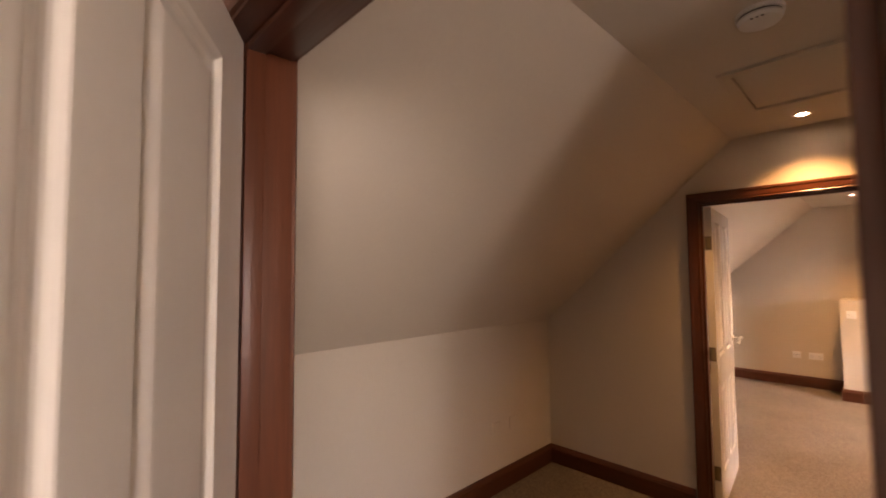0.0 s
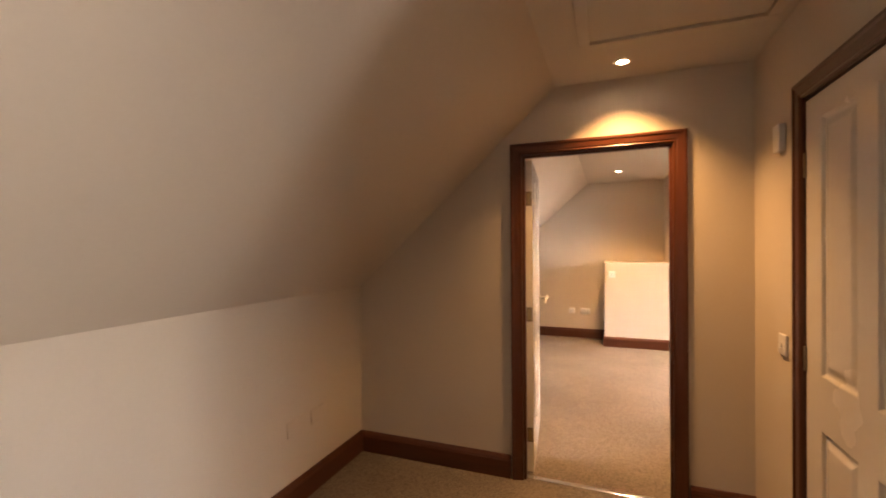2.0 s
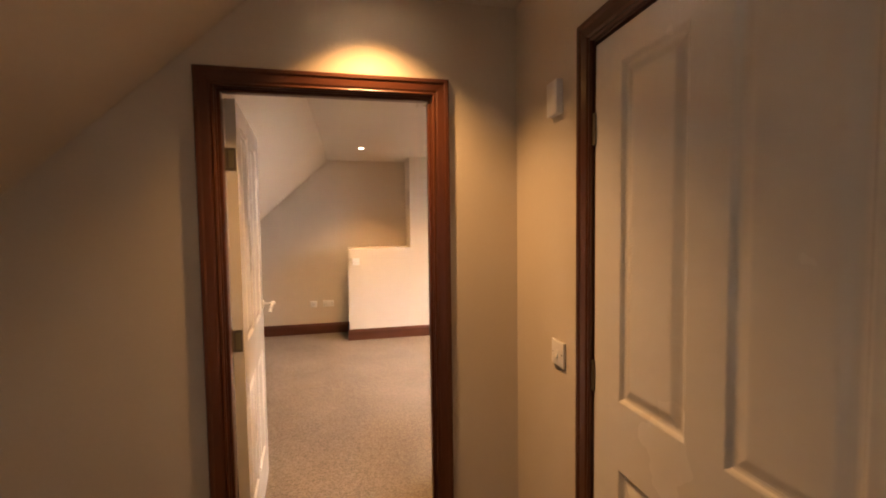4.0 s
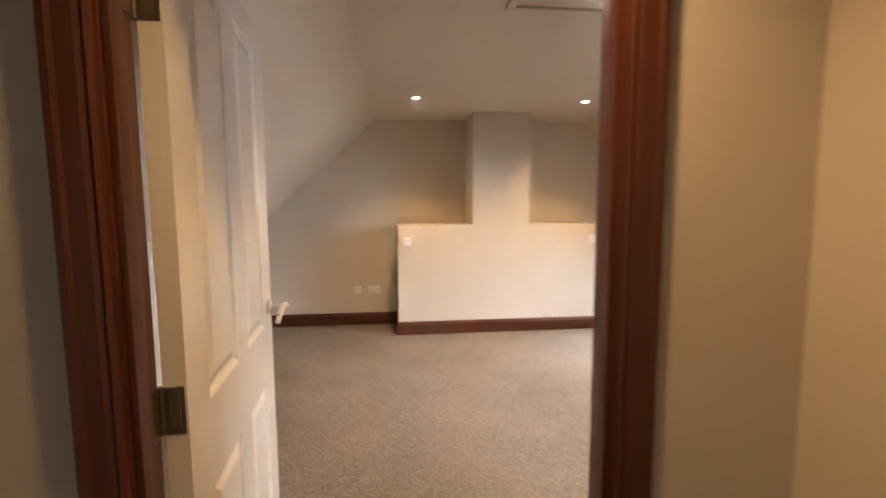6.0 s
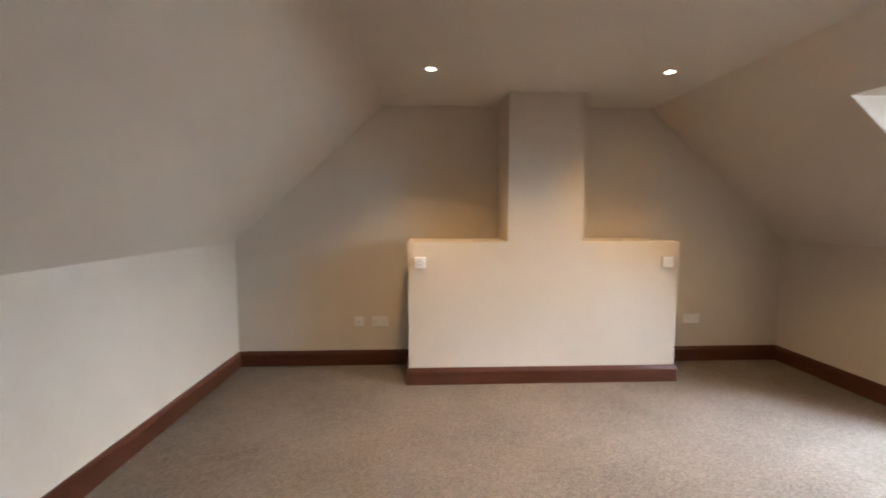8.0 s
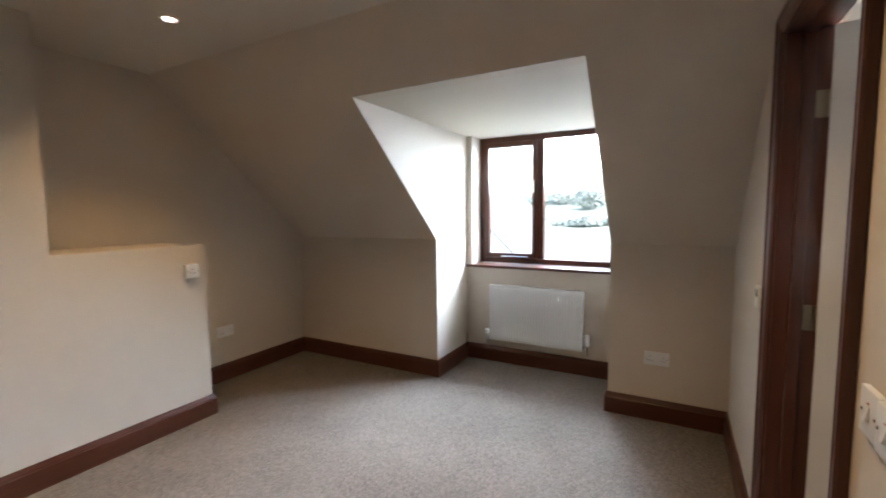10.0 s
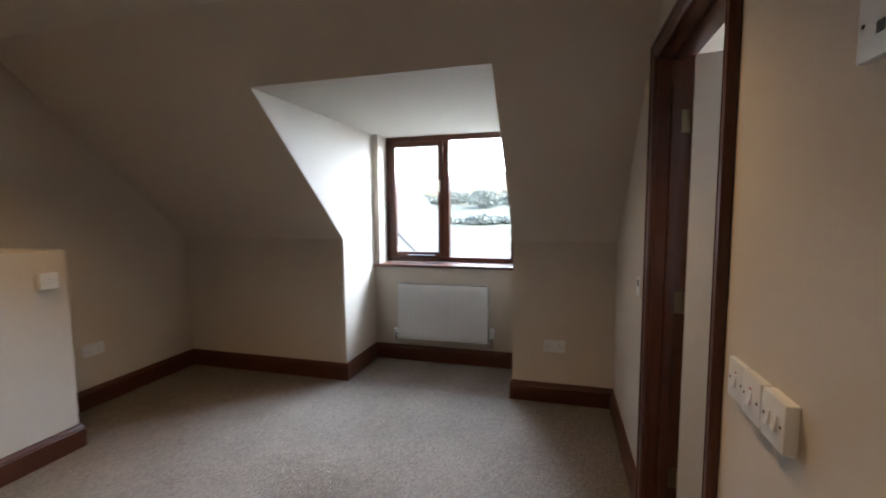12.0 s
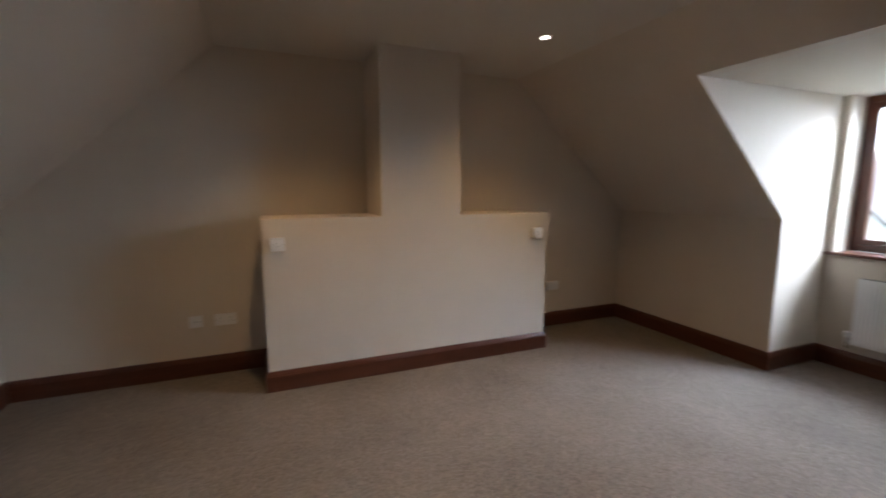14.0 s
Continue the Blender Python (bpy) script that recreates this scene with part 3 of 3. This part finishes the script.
wall_plate("door_chime", face(HALL, -0.375, 1.885, "-x"), 0.075, 0.115, 0.025, "small white box high on the landing wall", "chime box", "", (), (), False)


def hatch(x0, x1, y0, y1, label):
    d = thing("loft_hatch", pose((x0 + x1) / 2, (y0 + y1) / 2, CZ), label, "loft hatch")
    hw, hh = (x1 - x0) / 2, (y1 - y0) / 2
    f = 0.045
    for a, b, c, e in ((-hw, -hh, hw, -hh + f), (-hw, hh - f, hw, hh), (-hw, -hh + f, -hw + f, hh - f), (hw - f, -hh + f, hw, hh - f)):
        part("hatch_frame", cube(a, b, -0.016, c, e, 0.0, 0.004), CEIL, d)
    part("hatch_panel", cube(-hw + f + 0.004, -hh + f + 0.004, -0.004, hw - f - 0.004, hh - f - 0.004, 0.0, 0.001), CEIL, d)
    return d


hatch(0.367, 1.135, -1.09, -0.475, "cream painted loft hatch in the landing ceiling")
hatch(0.99, 1.60, 0.93, 1.52, "cream painted loft hatch in the bedroom ceiling")

sm = thing("smoke_alarm", pose(0.585, -1.49, CZ), "round white plastic smoke alarm on the ceiling", "smoke alarm")
bm = bmesh.new()
tube([(0, 0, 0), (0, 0, -0.012), (0, 0, -0.0125)], [0.066, 0.066, 0.060], 36, bm)
part("base", bm, PLASTIC, sm)
bm = bmesh.new()
tube([(0, 0, -0.0125), (0, 0, -0.017), (0, 0, -0.0172)], [0.058, 0.058, 0.05], 36, bm)
part("vent_gap", bm, DARK, sm, "dark vent gap")
bm = bmesh.new()
tube([(0, 0, -0.017), (0, 0, -0.024), (0, 0, -0.034), (0, 0, -0.038), (0, 0, -0.039)], [0.060, 0.062, 0.056, 0.044, 0.02], 36, bm)
part("cover", bm, PLASTIC, sm)
for k in range(3):
    part("sounder_slot", cube(-0.018 + 0.014 * k, -0.052, -0.0365, -0.010 + 0.014 * k, -0.040, -0.033), DARK, sm, "dark sounder slot", False)


# ---- radiator ----
def radiator(d0):
    y0, y1, z0, z1 = d0 + 0.27, d0 + 1.085, 0.225, 0.722
    r = thing("radiator", pose(DXE, (y0 + y1) / 2, 0), "white enamelled panel radiator below the window", "radiator")
    h = (y1 - y0) / 2
    # fluted front panel
    n = 33
    prof = []
    for k in range(n):
        a = -h + 2 * h * k / n
        s = 2 * h / n
        prof += [(a, 0.0), (a + s * 0.32, 0.0), (a + s * 0.45, 0.0035), (a + s * 0.87, 0.0035)]
    prof.append((h, 0.0))
    rows = [(z0, 0.004, 0), (z0 + 0.035, -0.0, 0), (z0 + 0.05, 0.0, 1), (z1 - 0.05, 0.0, 1), (z1 - 0.035, 0.0, 0), (z1, 0.004, 0)]
    bm = bmesh.new()
    grid = [[bm.verts.new((-0.092 + back + (dep if fl else 0), yy, z)) for yy, dep in prof] for z, back, fl in rows]
    for g0, g1 in zip(grid, grid[1:]):
        for k in range(len(prof) - 1):
            bm.faces.new((g0[k], g0[k + 1], g1[k + 1], g1[k]))
    part("front_panel", bm, ENAMEL, r)
    bm = bmesh.new()
    for k in range(26):
        yy = -h + 0.03 + k * (2 * h - 0.06) / 25
        box(bm, -0.0935, yy - 0.006, z0 + 0.026, -0.091, yy + 0.006, z0 + 0.030)
    part("weld_seam", bm, ENAMEL, r, "row of small raised weld marks", False)
    part("rear_panel", cube(-0.042, -h, z0, -0.034, h, z1 - 0.006, 0.003), ENAMEL, r)
    for s in (-1, 1):
        part("side_panel", cube(-0.089, s * h - 0.002, z0 + 0.01, -0.034, s * h + 0.002, z1 - 0.004, 0.001), ENAMEL, r)
        part("wall_bracket", cube(-0.034, s * h * 0.7 - 0.015, z0 + 0.05, 0.0, s * h * 0.7 + 0.015, z1 - 0.08, 0.002), ENAMEL, r)
    grille = part("top_grille", cube(-0.088, -h + 0.003, z1 - 0.004, -0.035, h - 0.003, z1 + 0.003, 0.001), ENAMEL, r)
    for k in range(28):
        yy = -h + 0.03 + k * (2 * h - 0.06) / 27
        part("slot", cube(-0.082, yy - 0.009, z1 + 0.0026, -0.042, yy + 0.009, z1 + 0.0036), DARK, grille, "", False)
    for s in (-1, 1):
        yy = s * (h + 0.035)
        bm = tube([(-0.062, s * h, z0 + 0.03), (-0.062, yy, z0 + 0.03)], [0.009, 0.009], 10)
        tube([(0.0, yy, z0 - 0.04), (-0.045, yy, z0 - 0.04), (-0.058, yy, z0 - 0.034), (-0.062, yy, z0 - 0.02), (-0.062, yy, z0 + 0.03)], [0.0075] * 5, 10, bm)
        tube([(-0.062, yy, z0 - 0.01), (-0.062, yy, z0 + 0.05)], [0.013, 0.013], 12, bm)
        v = part("valve", bm, CHROME, r, "chrome radiator valve and pipe")
        hh = 0.085 if s < 0 else 0.035
        part("valve_cap", tube([(-0.062, yy, z0 + 0.045), (-0.062, yy, z0 + 0.05), (-0.062, yy, z0 + 0.045 + hh), (-0.062, yy, z0 + 0.05 + hh)], [0.012, 0.02, 0.019, 0.014], 16),
             PLASTIC, v, "white valve cap")
    return r


radiator(DORMERS[0][0])

# ---- outside ----
bm = bmesh.new()
n = 60
xs = [-400 + 20 * i for i in range(n)]
def height(x, y):
    return -4.2 + max(0, min(x, 170) - 40) * 0.068 + 1.2 * noise.noise((x * 0.012, y * 0.012, 0.3))
g = [[bm.verts.new((x, y, height(x, y))) for y in xs] for x in [-400 + 25 * i for i in range(n)]]
for i in range(n - 1):
    for j in range(n - 1):
        bm.faces.new((g[i][j], g[i + 1][j], g[i + 1][j + 1], g[i][j + 1]))
tagged(new("ground", mesh_of("ground", bm, GRASS, True)), "pale meadow reaching to the horizon", "ground", "", "structure")


def house(x, y, turn, w, l, eaves, ridge, top, label):
    z = top - ridge
    hs = thing("house", pose(x, y, z, 0, 0, turn), label, "house", "neighbouring houses")
    part("wall", prism([(-w / 2, 0), (w / 2, 0), (w / 2, eaves), (0, ridge), (-w / 2, eaves)], -l / 2, l / 2, "y"), RENDER, hs, "", False)
    k = (ridge - eaves) / (w / 2)
    for s in (-1, 1):
        o = 0.35
        part("roof", prism([(0, ridge + 0.02), (s * (w / 2 + o), eaves - k * o + 0.02), (s * (w / 2 + o), eaves - k * o + 0.16), (0, ridge + 0.18)], -l / 2 - 0.3, l / 2 + 0.3, "y"), SLATE, hs, "grey slate roof slope", False)
    for yy in (-l / 4, l / 4):
        for s in (-1, 1):
            part("window", cube(s * w / 2 - 0.03, yy - 0.5, 1.0, s * w / 2 + 0.03, yy + 0.5, 2.1), DARK, hs, "dark window", False)
    return hs


house(36, 8.6, 65, 5.0, 7, 2.0, 3.9, -0.95, "white rendered bungalow with a grey slate roof")
house(21, 9.2, 90, 7.0, 8, 3.6, 7.0, 2.2, "white rendered house with a pale slate roof")


def tree(x, y, h, r, seed):
    rnd = random.Random(seed)
    z = height(x, y) - 0.3
    t = thing("tree", pose(x, y, z), "broad distant green tree, its leaf colour paled for haze", "tree", "far tree line")
    bm = tube([(0, 0, 0), (0.1, 0, h * 0.3), (0, 0.1, h * 0.6), (0.05, 0, h * 0.9)], [0.35, 0.28, 0.18, 0.05], 8)
    for k in range(5):
        a = rnd.uniform(0, 6.28)
        tube([(0, 0, h * (0.35 + 0.08 * k)), (math.cos(a) * r * 0.7, math.sin(a) * r * 0.7, h * (0.5 + 0.08 * k))], [0.12, 0.03], 6, bm)
    part("trunk", bm, BARK, t)
    verts, faces = [], []
    for k in range(900):
        u = Vector((rnd.gauss(0, 1), rnd.gauss(0, 1), rnd.gauss(0, 1))).normalized() * rnd.uniform(0.55, 1.0)
        c = Vector((u.x * r, u.y * r, h * 0.5 + u.z * h * 0.46))
        c *= 1 + 0.25 * noise.noise(u * 2.0 + Vector((seed, 0, 0)))
        s = rnd.uniform(0.25, 0.6)
        a = Vector((rnd.gauss(0, 1), rnd.gauss(0, 1), rnd.gauss(0, 1))).normalized()
        b = a.orthogonal().normalized()
        d = a.cross(b)
        i = len(verts)
        verts += [c + b * s, c + d * s * 0.6, c - b * s, c - d * s * 0.6 + a * s * 0.3]
        faces.append((i, i + 1, i + 2, i + 3))
    me = bpy.data.meshes.new("crown")
    me.from_pydata(verts, [], faces)
    me.materials.append(LEAF)
    ob = new("crown", me)
    ob.parent = t
    return t


rnd = random.Random(7)
for k in range(26):
    tree(rnd.uniform(130, 165), -75 + k * 7.0 + rnd.uniform(-2, 2), rnd.uniform(4.0, 6.0) * (1.2 if 8 < k < 15 else 0.8), rnd.uniform(3.5, 6.0), k)
for k in range(14):
    tree(rnd.uniform(84, 92), -36 + k * 6 + rnd.uniform(-2, 2), rnd.uniform(1.6, 2.4), rnd.uniform(3.0, 4.0), 40 + k)
